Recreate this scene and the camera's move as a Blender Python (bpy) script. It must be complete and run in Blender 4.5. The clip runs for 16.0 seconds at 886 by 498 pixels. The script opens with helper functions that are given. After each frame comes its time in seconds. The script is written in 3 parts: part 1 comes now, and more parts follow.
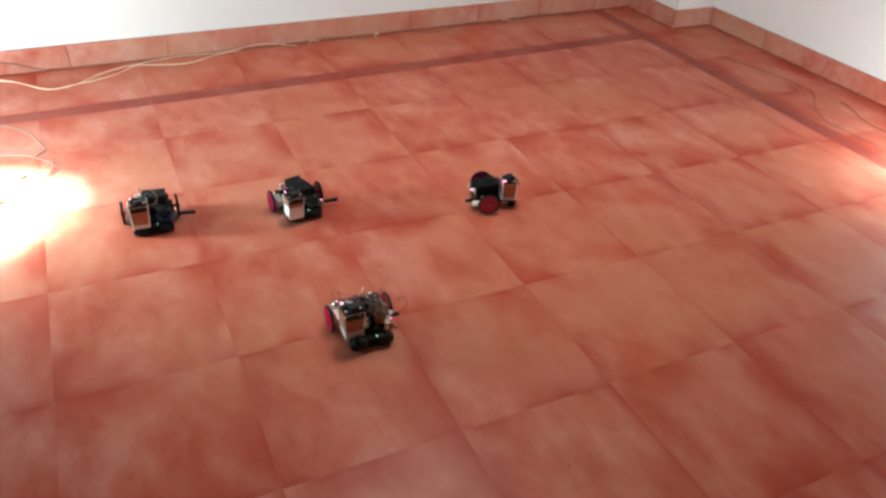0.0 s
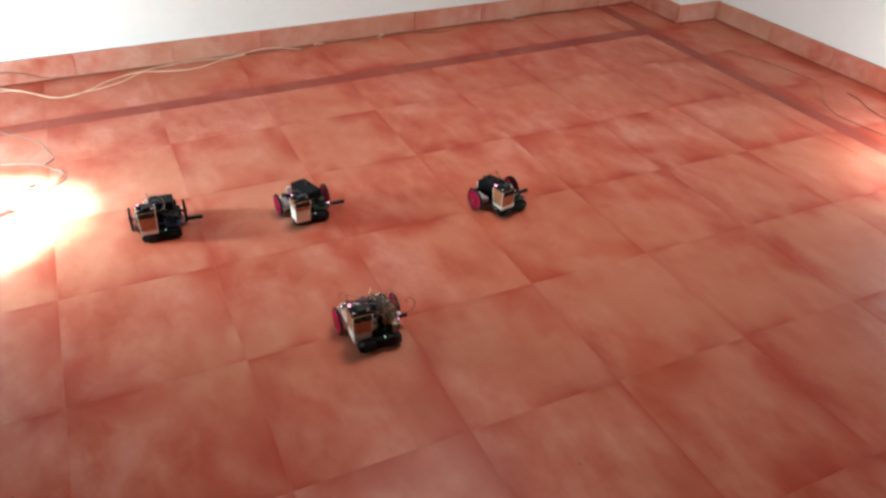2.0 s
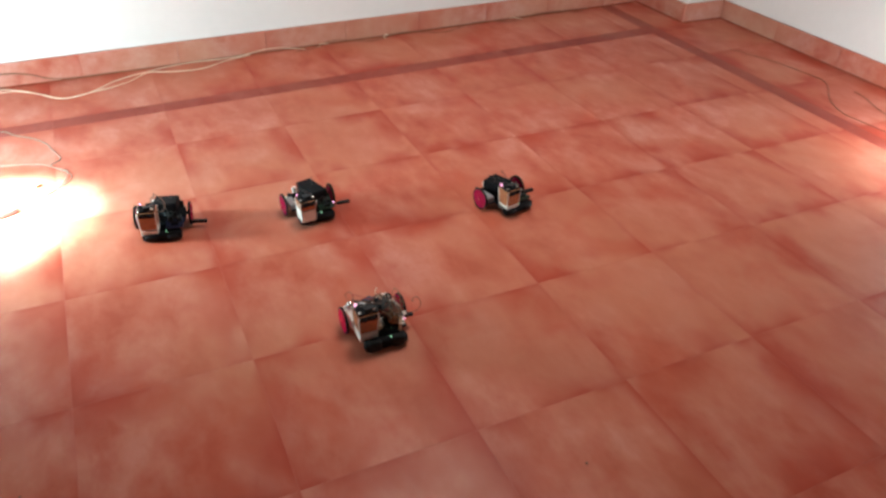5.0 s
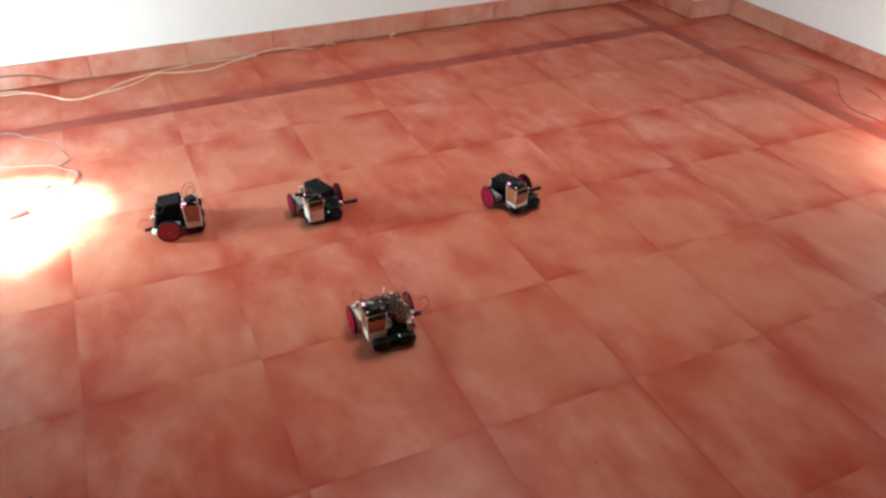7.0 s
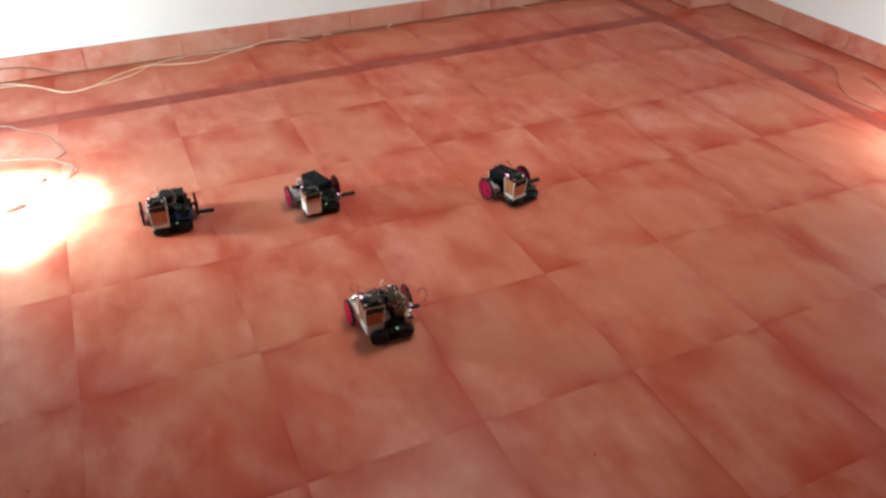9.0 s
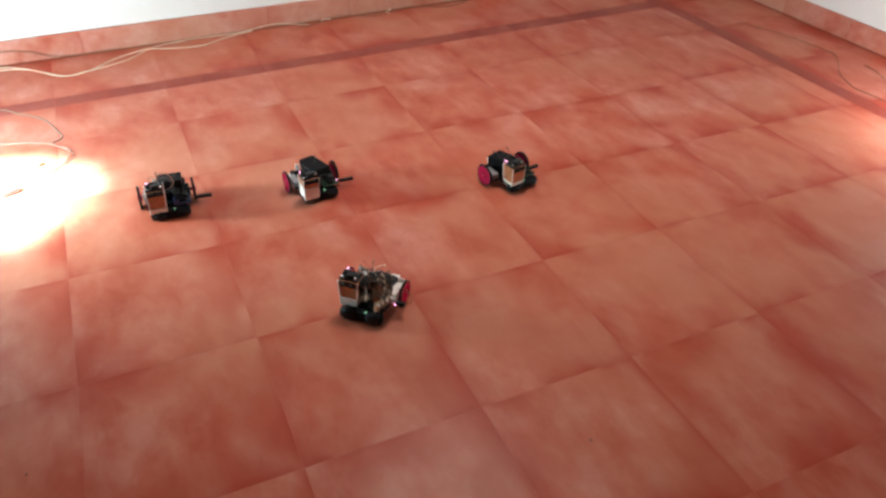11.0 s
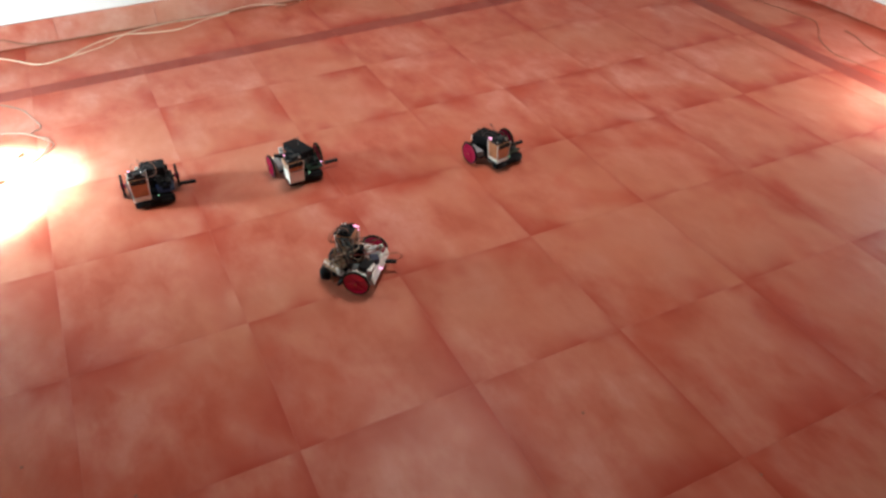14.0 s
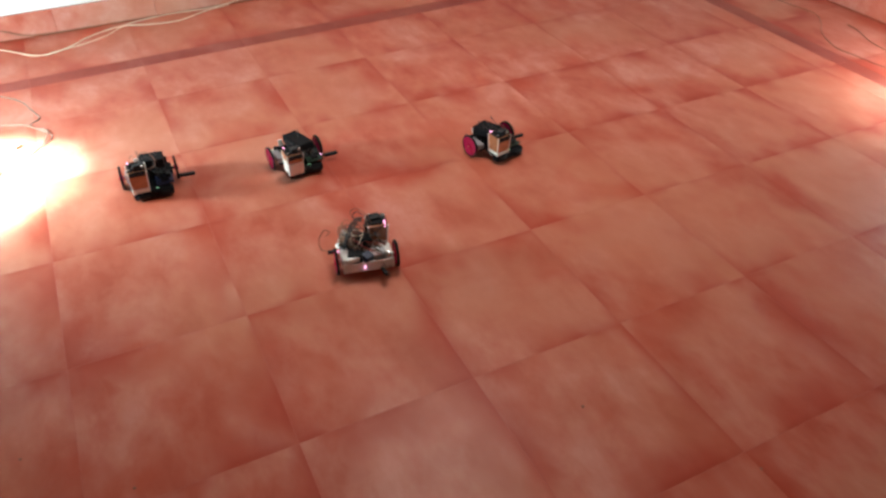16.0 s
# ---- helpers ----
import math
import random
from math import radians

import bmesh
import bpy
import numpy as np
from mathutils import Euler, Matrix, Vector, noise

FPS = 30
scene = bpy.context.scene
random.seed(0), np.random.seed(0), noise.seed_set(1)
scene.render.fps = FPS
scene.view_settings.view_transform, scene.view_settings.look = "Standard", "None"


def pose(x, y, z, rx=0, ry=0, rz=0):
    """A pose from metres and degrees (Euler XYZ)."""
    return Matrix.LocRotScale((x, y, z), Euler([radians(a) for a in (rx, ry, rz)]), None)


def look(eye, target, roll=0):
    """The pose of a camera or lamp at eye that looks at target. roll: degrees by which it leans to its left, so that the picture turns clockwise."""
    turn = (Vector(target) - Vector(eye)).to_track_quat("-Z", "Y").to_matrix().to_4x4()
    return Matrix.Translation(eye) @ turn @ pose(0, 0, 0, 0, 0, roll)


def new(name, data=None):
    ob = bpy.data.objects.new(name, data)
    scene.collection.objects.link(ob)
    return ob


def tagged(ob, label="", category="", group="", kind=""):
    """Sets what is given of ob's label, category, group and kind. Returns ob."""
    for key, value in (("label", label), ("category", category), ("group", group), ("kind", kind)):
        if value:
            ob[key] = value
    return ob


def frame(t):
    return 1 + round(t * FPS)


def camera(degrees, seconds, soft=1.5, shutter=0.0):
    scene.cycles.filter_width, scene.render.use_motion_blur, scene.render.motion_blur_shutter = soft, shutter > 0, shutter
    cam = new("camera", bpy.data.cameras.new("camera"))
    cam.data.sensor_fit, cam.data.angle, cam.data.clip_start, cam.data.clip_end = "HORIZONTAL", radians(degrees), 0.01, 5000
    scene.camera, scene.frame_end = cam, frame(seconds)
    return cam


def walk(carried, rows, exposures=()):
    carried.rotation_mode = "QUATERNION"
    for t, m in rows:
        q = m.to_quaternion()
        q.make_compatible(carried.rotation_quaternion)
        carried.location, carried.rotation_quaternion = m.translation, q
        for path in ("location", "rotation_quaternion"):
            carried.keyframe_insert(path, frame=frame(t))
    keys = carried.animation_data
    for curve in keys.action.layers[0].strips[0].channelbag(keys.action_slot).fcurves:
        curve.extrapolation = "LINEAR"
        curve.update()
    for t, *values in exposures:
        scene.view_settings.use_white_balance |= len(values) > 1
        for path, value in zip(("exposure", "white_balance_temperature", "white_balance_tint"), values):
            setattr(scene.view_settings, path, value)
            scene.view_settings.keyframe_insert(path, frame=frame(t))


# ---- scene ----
cam = camera(62.4, 16.0, soft=2.7)

PATH = [
    (0, (-0.536, -0.888, 1.181), (0.225, 0.563, 0.036), 4.5),
    (0.5, (-0.534, -0.891, 1.18), (0.231, 0.56, 0.036), 4.0),
    (1, (-0.539, -0.89, 1.181), (0.227, 0.578, 0.06), 3.9),
    (1.5, (-0.533, -0.895, 1.178), (0.219, 0.566, 0.037), 3.5),
    (2, (-0.529, -0.891, 1.181), (0.209, 0.573, 0.034), 2.9),
    (2.5, (-0.529, -0.89, 1.179), (0.206, 0.577, 0.035), 2.8),
    (3, (-0.53, -0.891, 1.179), (0.202, 0.574, 0.032), 2.7),
    (3.5, (-0.528, -0.888, 1.177), (0.2, 0.576, 0.025), 2.5),
    (4, (-0.53, -0.89, 1.178), (0.198, 0.579, 0.033), 2.6),
    (6.5, (-0.533, -0.887, 1.177), (0.183, 0.584, 0.026), 2.2),
    (7, (-0.531, -0.888, 1.176), (0.176, 0.589, 0.027), 1.9),
    (7.5, (-0.531, -0.888, 1.175), (0.185, 0.577, 0.017), 2.0),
    (8, (-0.527, -0.886, 1.174), (0.18, 0.579, 0.01), 1.7),
    (10.5, (-0.527, -0.879, 1.172), (0.175, 0.571, -0.014), 2.1),
    (11, (-0.524, -0.883, 1.17), (0.175, 0.559, -0.026), 2.1),
    (11.5, (-0.524, -0.879, 1.169), (0.186, 0.549, -0.038), 1.8),
    (12, (-0.523, -0.88, 1.168), (0.175, 0.546, -0.049), 1.4),
    (12.5, (-0.525, -0.883, 1.166), (0.192, 0.532, -0.052), 1.5),
    (13, (-0.524, -0.881, 1.168), (0.184, 0.533, -0.056), 1.2),
    (13.5, (-0.526, -0.883, 1.17), (0.198, 0.521, -0.056), 1.2),
    (14, (-0.526, -0.881, 1.174), (0.191, 0.512, -0.07), 1.1),
    (14.5, (-0.528, -0.88, 1.172), (0.192, 0.51, -0.074), 1.1),
    (15, (-0.527, -0.882, 1.168), (0.196, 0.51, -0.072), 1.2),
    (15.5, (-0.525, -0.878, 1.165), (0.187, 0.508, -0.089), 1.0),
    (16, (-0.525, -0.878, 1.168), (0.188, 0.505, -0.088), 1.3),
]
walk(cam, [(t, look(eye, target, roll)) for t, eye, target, roll in PATH])

# ---- light ----
# Closed room at night, all sources out of view: overhead, low and reflector lamps.
world = bpy.data.worlds.new("world")
scene.world = world
world.use_nodes = True
world.node_tree.nodes["Background"].inputs[0].default_value = (0.9, 0.92, 1.0, 1)
world.node_tree.nodes["Background"].inputs[1].default_value = 0.03
scene.view_settings.exposure = -0.41

# unseen overhead lamp over mid-floor; round opal bowl added, hung low for falloff
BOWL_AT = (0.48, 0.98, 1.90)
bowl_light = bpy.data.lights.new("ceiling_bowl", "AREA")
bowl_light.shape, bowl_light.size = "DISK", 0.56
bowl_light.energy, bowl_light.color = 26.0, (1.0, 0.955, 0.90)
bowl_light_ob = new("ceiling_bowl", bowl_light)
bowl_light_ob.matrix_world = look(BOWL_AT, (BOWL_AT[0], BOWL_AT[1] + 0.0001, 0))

BULB_LEFT, BULB_RIGHT = 440.0, 380.0

# reflector lamp that throws a pool of light on the tiles
BEAM_AT, BEAM_TO = (-1.32, 1.27, 0.55), (-1.02, 1.23, 0.0)
beam = bpy.data.lights.new("reflector_beam", "SPOT")
beam.energy, beam.color = 1200.0, (0.88, 0.97, 1.0)
beam.spot_size, beam.spot_blend, beam.shadow_soft_size = radians(49), 0.5, 0.03
beam_ob = new("reflector_beam", beam)
beam_ob.matrix_world = look(BEAM_AT, BEAM_TO)


# ---- materials ----
def nodes_of(name):
    m = bpy.data.materials.new(name)
    m.use_nodes = True
    return m, m.node_tree.nodes, m.node_tree.links, m.node_tree.nodes["Principled BSDF"]


def ramp_node(n, stops):
    r = n.new("ShaderNodeValToRGB")
    while len(r.color_ramp.elements) < len(stops):
        r.color_ramp.elements.new(0.5)
    for e, (p, c) in zip(r.color_ramp.elements, stops):
        e.position, e.color = p, (*c, 1)
    return r


def noise_node(n, l, vec, scale, detail=4.0, rough=0.6, distort=0.0):
    t = n.new("ShaderNodeTexNoise")
    t.inputs["Scale"].default_value, t.inputs["Detail"].default_value = scale, detail
    t.inputs["Roughness"].default_value, t.inputs["Distortion"].default_value = rough, distort
    if vec:
        l.new(vec, t.inputs["Vector"])
    return t


def math_node(n, l, op, a, b=None, clamp=False):
    m = n.new("ShaderNodeMath")
    m.operation, m.use_clamp = op, clamp
    for i, v in enumerate((a, b)):
        if v is None:
            continue
        if isinstance(v, (int, float)):
            m.inputs[i].default_value = v
        else:
            l.new(v, m.inputs[i])
    return m.outputs[0]


def mix_color(n, l, fac, a, b, blend="MIX"):
    m = n.new("ShaderNodeMix")
    m.data_type, m.blend_type = "RGBA", blend
    for slot, v in ((0, fac), (6, a), (7, b)):
        if isinstance(v, (int, float)):
            m.inputs[slot].default_value = v
        elif isinstance(v, tuple):
            m.inputs[slot].default_value = (*v, 1)
        else:
            l.new(v, m.inputs[slot])
    return m.outputs[2]


def surface(name, color, rough=0.5, metal=0.0, vary=0.15, scale=40.0, bump=0.1, emit=None, strength=0.0, coat=0.0, spec=0.5, alpha=1.0, transmit=0.0):
    """A plain painted, plastic or metal surface with grain at two scales."""
    m, n, l, b = nodes_of(name)
    co = n.new("ShaderNodeTexCoord").outputs["Object"]
    big, fine = noise_node(n, l, co, scale), noise_node(n, l, co, scale * 9)
    f = math_node(n, l, "ADD", math_node(n, l, "MULTIPLY", big.outputs[0], 0.65), math_node(n, l, "MULTIPLY", fine.outputs[0], 0.35))
    lo = tuple(c * (1 - vary) for c in color)
    hi = tuple(min(1.0, c * (1 + vary)) for c in color)
    r = ramp_node(n, ((0.3, lo), (0.7, hi)))
    l.new(f, r.inputs[0])
    l.new(r.outputs[0], b.inputs["Base Color"])
    b.inputs["Metallic"].default_value = metal
    rr = n.new("ShaderNodeMapRange")
    rr.inputs[3].default_value, rr.inputs[4].default_value = max(0.02, rough - 0.08), min(1, rough + 0.1)
    l.new(big.outputs[0], rr.inputs[0])
    l.new(rr.outputs[0], b.inputs["Roughness"])
    b.inputs["Coat Weight"].default_value = coat
    b.inputs["Specular IOR Level"].default_value = spec
    b.inputs["Transmission Weight"].default_value = transmit
    if bump:
        bn = n.new("ShaderNodeBump")
        bn.inputs["Strength"].default_value, bn.inputs["Distance"].default_value = bump, 0.002
        l.new(fine.outputs[0], bn.inputs["Height"])
        l.new(bn.outputs[0], b.inputs["Normal"])
    if emit:
        b.inputs["Emission Color"].default_value, b.inputs["Emission Strength"].default_value = (*emit, 1), strength
    return m


def terracotta(name, tint=(1, 1, 1), edge=0.8, half=0.19, gloss=0.28):
    """Glazed rustic clay: cloudy pink and ochre blotches, burnt patches along the rims, fine pitting."""
    m, n, l, b = nodes_of(name)
    co = n.new("ShaderNodeTexCoord").outputs["Object"]
    rnd = n.new("ShaderNodeObjectInfo").outputs["Random"]
    shift = n.new("ShaderNodeVectorMath")
    shift.operation = "ADD"
    comb = n.new("ShaderNodeCombineXYZ")
    l.new(math_node(n, l, "MULTIPLY", rnd, 37.0), comb.inputs[0])
    l.new(math_node(n, l, "MULTIPLY", rnd, 91.0), comb.inputs[1])
    l.new(co, shift.inputs[0])
    l.new(comb.outputs[0], shift.inputs[1])
    v = shift.outputs[0]
    place = n.new("ShaderNodeNewGeometry").outputs["Position"]
    t = lambda c: tuple(a * k for a, k in zip(c, tint))
    brush = n.new("ShaderNodeMapping")
    brush.inputs["Scale"].default_value = (1.0, 0.55, 1.0)
    l.new(v, brush.inputs["Vector"])
    v = brush.outputs[0]
    cloud = noise_node(n, l, v, 8.0, 4.0, 0.5, 0.3)
    streak = noise_node(n, l, v, 24.0, 4.0, 0.6, 0.2)
    grain = noise_node(n, l, v, 170.0, 3.0, 0.6)
    wide = noise_node(n, l, place, 2.1, 3.0, 0.5, 0.6)
    drift = n.new("ShaderNodeMapping")
    drift.inputs["Location"].default_value = (4.3, 7.1, 0.0)
    l.new(place, drift.inputs["Vector"])
    ochre = noise_node(n, l, drift.outputs[0], 1.3, 2.0, 0.5, 0.3)
    f = math_node(n, l, "ADD", math_node(n, l, "MULTIPLY", cloud.outputs[0], 0.54), math_node(n, l, "MULTIPLY", streak.outputs[0], 0.26))
    f = math_node(n, l, "ADD", f, math_node(n, l, "MULTIPLY", wide.outputs[0], 0.20))
    f = math_node(n, l, "ADD", f, math_node(n, l, "MULTIPLY", math_node(n, l, "SUBTRACT", rnd, 0.5), 0.03))
    r = ramp_node(n, ((0.36, t((0.40, 0.066, 0.036))), (0.455, t((0.48, 0.114, 0.070))), (0.54, t((0.53, 0.164, 0.112))), (0.640, t((0.60, 0.245, 0.185)))))
    l.new(f, r.inputs[0])
    om = n.new("ShaderNodeMapRange")
    om.inputs[1].default_value, om.inputs[2].default_value, om.inputs[4].default_value = 0.43, 0.61, 0.6
    l.new(ochre.outputs[0], om.inputs[0])
    c = mix_color(n, l, om.outputs[0], r.outputs[0], t((0.52, 0.196, 0.116)))
    sep = n.new("ShaderNodeSeparateXYZ")
    l.new(co, sep.inputs[0])
    rim = math_node(n, l, "MAXIMUM", math_node(n, l, "ABSOLUTE", sep.outputs[0]), math_node(n, l, "ABSOLUTE", sep.outputs[1]))
    rim = math_node(n, l, "ADD", rim, math_node(n, l, "MULTIPLY", math_node(n, l, "SUBTRACT", streak.outputs[0], 0.5), 0.12))
    mr = n.new("ShaderNodeMapRange")
    mr.interpolation_type = "SMOOTHSTEP"
    mr.inputs[1].default_value, mr.inputs[2].default_value = half - 0.11, half + 0.004
    l.new(rim, mr.inputs[0])
    patch = noise_node(n, l, v, 5.0, 2.0, 0.5)
    pr = n.new("ShaderNodeMapRange")
    pr.inputs[1].default_value, pr.inputs[2].default_value = 0.45, 0.63
    l.new(patch.outputs[0], pr.inputs[0])
    lee = n.new("ShaderNodeMapRange")
    lee.interpolation_type = "SMOOTHSTEP"
    lee.inputs[1].default_value, lee.inputs[2].default_value = 0.10 - half, 0.012 - half
    l.new(math_node(n, l, "ADD", sep.outputs[0], math_node(n, l, "MULTIPLY", math_node(n, l, "SUBTRACT", streak.outputs[0], 0.5), 0.10)), lee.inputs[0])
    lw = math_node(n, l, "MULTIPLY", lee.outputs[0], math_node(n, l, "ADD", math_node(n, l, "MULTIPLY", pr.outputs[0], 0.72), 0.20))
    burnt = math_node(n, l, "MULTIPLY", math_node(n, l, "MULTIPLY", mr.outputs[0], pr.outputs[0]), 1.0)
    burnt = math_node(n, l, "MULTIPLY", math_node(n, l, "MAXIMUM", burnt, lw), edge, True)
    stain = noise_node(n, l, place, 3.4, 3.0, 0.55, 0.5)
    sm = n.new("ShaderNodeMapRange")
    sm.inputs[1].default_value, sm.inputs[2].default_value, sm.inputs[4].default_value = 0.52, 0.66, 0.42
    l.new(stain.outputs[0], sm.inputs[0])
    c = mix_color(n, l, sm.outputs[0], c, t((0.46, 0.070, 0.032)))
    c = mix_color(n, l, burnt, c, t((0.38, 0.042, 0.020)))
    lip = math_node(n, l, "MAXIMUM", math_node(n, l, "ABSOLUTE", sep.outputs[0]), math_node(n, l, "ABSOLUTE", sep.outputs[1]))
    lm = n.new("ShaderNodeMapRange")
    lm.interpolation_type = "SMOOTHSTEP"
    lm.inputs[1].default_value, lm.inputs[2].default_value = half - 0.019, half + 0.002
    l.new(lip, lm.inputs[0])
    worn = math_node(n, l, "MULTIPLY", lm.outputs[0], math_node(n, l, "ADD", math_node(n, l, "MULTIPLY", pr.outputs[0], edge * 0.6), edge * 0.05), True)
    c = mix_color(n, l, worn, c, t((0.36, 0.040, 0.020)))
    c = mix_color(n, l, math_node(n, l, "MULTIPLY", grain.outputs[0], 0.1), c, t((0.33, 0.10, 0.06)))
    l.new(c, b.inputs["Base Color"])
    rr = n.new("ShaderNodeMapRange")
    rr.inputs[3].default_value, rr.inputs[4].default_value = 0.40, 0.60
    l.new(streak.outputs[0], rr.inputs[0])
    l.new(rr.outputs[0], b.inputs["Roughness"])
    b.inputs["Specular IOR Level"].default_value = 0.05
    b.inputs["Coat Weight"].default_value, b.inputs["Coat Roughness"].default_value = gloss, 0.34
    b.inputs["Coat IOR"].default_value = 1.4
    bn = n.new("ShaderNodeBump")
    bn.inputs["Strength"].default_value, bn.inputs["Distance"].default_value = 0.2, 0.004
    l.new(math_node(n, l, "ADD", cloud.outputs[0], math_node(n, l, "MULTIPLY", grain.outputs[0], 0.08)), bn.inputs["Height"])
    l.new(bn.outputs[0], b.inputs["Normal"])
    return m


M_TILE = terracotta("terracotta_tile")
M_TILE_FAR = terracotta("terracotta_tile_far", edge=0.0)
M_STRIPE = terracotta("dark_red_tile", (0.60, 0.36, 0.35), 0.2, gloss=0.4)
M_SKIRT = terracotta("terracotta_skirting", (1.0, 1.4, 1.6), 0.3)
M_GROUT = surface("brown_grout", (0.44, 0.090, 0.052), 0.6, scale=60, bump=0.4, vary=0.25)
M_WALL = surface("white_plaster", (0.74, 0.72, 0.70), 0.75, vary=0.035, scale=3.0, bump=0.15)
# Unseen ceiling: kept dark so it bounces less light onto the floor.
M_CEIL = surface("dark_unseen_ceiling", (0.20, 0.13, 0.08), 0.9, vary=0.03, scale=3.0)
M_BLACK = surface("black_plastic", (0.005, 0.0045, 0.006), 0.40, vary=0.3, spec=0.22)
M_BLACKM = surface("matt_black_plastic", (0.005, 0.0045, 0.006), 0.65, vary=0.3, spec=0.1)
M_RUBBER = surface("black_rubber", (0.009, 0.007, 0.008), 0.75, vary=0.3, spec=0.2)
M_RED = surface("red_plastic", (0.62, 0.008, 0.075), 0.22, vary=0.12, spec=0.8)
# Red wheel plastic darkened: dimmer light on covered robots is in the colour.
M_RED_DIM = surface("red_plastic_dim", (0.40, 0.006, 0.060), 0.22, vary=0.12, spec=0.8)
M_WHITE = surface("white_plastic", (0.88, 0.85, 0.81), 0.4, vary=0.06)
M_CARD = surface("brown_card", (0.44, 0.17, 0.075), 0.3, vary=0.3, scale=55, bump=0.1, coat=0.25)
M_TAN = surface("tan_plastic", (0.46, 0.32, 0.21), 0.45, vary=0.15)
M_CREAM = surface("cream_paper", (0.74, 0.64, 0.50), 0.7, vary=0.2, scale=90, bump=0.5)
M_GREY = surface("grey_plastic", (0.30, 0.29, 0.31), 0.45, vary=0.12)
M_PALE = surface("pale_grey_plastic", (0.55, 0.53, 0.54), 0.4, vary=0.1)
M_STEEL = surface("bright_steel", (0.72, 0.70, 0.68), 0.25, metal=1.0, vary=0.1)
M_PCB = surface("dark_green_circuit_board", (0.012, 0.035, 0.02), 0.4, vary=0.35, scale=120)
M_BLUE = surface("dark_blue_circuit_board", (0.012, 0.018, 0.055), 0.4, vary=0.35, scale=120)
M_WIRE_BLACK = surface("black_wire", (0.02, 0.018, 0.018), 0.5)
M_WIRE_RED = surface("red_wire", (0.35, 0.04, 0.03), 0.5)
M_WIRE_BROWN = surface("brown_wire", (0.22, 0.09, 0.05), 0.5)
M_WIRE_WHITE = surface("white_cable_sheath", (0.74, 0.58, 0.43), 0.35, vary=0.08)
M_WIRE_TAN = surface("old_white_cord", (0.27, 0.185, 0.14), 0.5, vary=0.12)
M_MAUVE = surface("mauve_plastic", (0.42, 0.30, 0.34), 0.45, vary=0.1)
M_LED_GREEN = surface("green_led_lit", (0.1, 0.6, 0.25), 0.3, emit=(0.45, 1.0, 0.6), strength=1.6, bump=0)
M_LED_PINK = surface("pink_led_lit", (0.8, 0.2, 0.45), 0.3, emit=(1.0, 0.45, 0.75), strength=3.2, bump=0)
M_BULB_L = surface("lit_bulb_glass", (0.9, 0.9, 0.85), 0.3, emit=(0.67, 0.95, 1.0), strength=BULB_LEFT, bump=0)
M_BULB_R = surface("lit_bulb_frosted", (0.9, 0.9, 0.85), 0.3, emit=(0.86, 0.97, 1.0), strength=BULB_RIGHT, bump=0)
M_OPAL = surface("lit_opal_glass", (0.85, 0.83, 0.78), 0.3, emit=(1.0, 0.93, 0.84), strength=6.0, bump=0)
M_FOIL = surface("crumpled_foil", (0.62, 0.60, 0.58), 0.28, metal=0.8, vary=0.25, scale=90, bump=0.3)
M_WIRE_GOLD = surface("golden_brown_wire", (0.24, 0.14, 0.06), 0.4)
# Joint strip: contact shade under the skirting is put into its brown.
M_JOINT_SHADE = surface("shaded_brown_joint", (0.27, 0.05, 0.02), 0.9, vary=0.3, scale=25)


# ---- mesh helpers ----
def mesh_of(name, bm, material, smooth=False):
    me = bpy.data.meshes.new(name)
    bmesh.ops.recalc_face_normals(bm, faces=bm.faces)
    bm.to_mesh(me)
    bm.free()
    me.materials.append(material)
    if smooth:
        for p in me.polygons:
            p.use_smooth = True
    return me


def part(name, bm, material, parent=None, label="", smooth=False, at=None):
    ob = new(name, mesh_of(name, bm, material, smooth))
    if parent:
        ob.parent = parent
    if at:
        ob.location = at
    if label:
        tagged(ob, label)
    return ob


def box(bm, c, s, rot=(0, 0, 0), bev=0.0, taper=1.0):
    """A box with centre c and size s, its edges rounded by bev, its top narrowed by taper."""
    b = bmesh.new()
    bmesh.ops.create_cube(b, size=1.0)
    for v in b.verts:
        k = taper if v.co.z > 0 else 1.0
        v.co = Vector((v.co.x * s[0] * k, v.co.y * s[1] * k, v.co.z * s[2]))
    if bev:
        bmesh.ops.bevel(b, geom=b.edges[:], offset=bev, segments=2, affect="EDGES", profile=0.5)
    b.transform(pose(*c, *rot))
    me = bpy.data.meshes.new("tmp")
    b.to_mesh(me)
    b.free()
    bm.from_mesh(me)
    bpy.data.meshes.remove(me)
    return bm


def cyl(bm, a, b, r, r2=None, seg=16):
    """A closed cylinder or cone from a to b."""
    a, b = Vector(a), Vector(b)
    q = (b - a).to_track_quat("Z", "Y").to_matrix().to_4x4()
    m = Matrix.Translation((a + b) / 2) @ q
    bmesh.ops.create_cone(bm, cap_ends=True, segments=seg, radius1=r, radius2=r if r2 is None else r2, depth=(b - a).length, matrix=m)
    return bm


def spline(points, steps=6):
    """Points on a smooth curve through the given ones."""
    P = [Vector(p) for p in points]
    P = [2 * P[0] - P[1]] + P + [2 * P[-1] - P[-2]]
    out = []
    for i in range(1, len(P) - 2):
        a, b, c, d = P[i - 1:i + 3]
        for k in range(steps):
            t = k / steps
            out.append(0.5 * (2 * b + (c - a) * t + (2 * a - 5 * b + 4 * c - d) * t * t + (3 * b - a - 3 * c + d) * t ** 3))
    return out + [P[-2]]


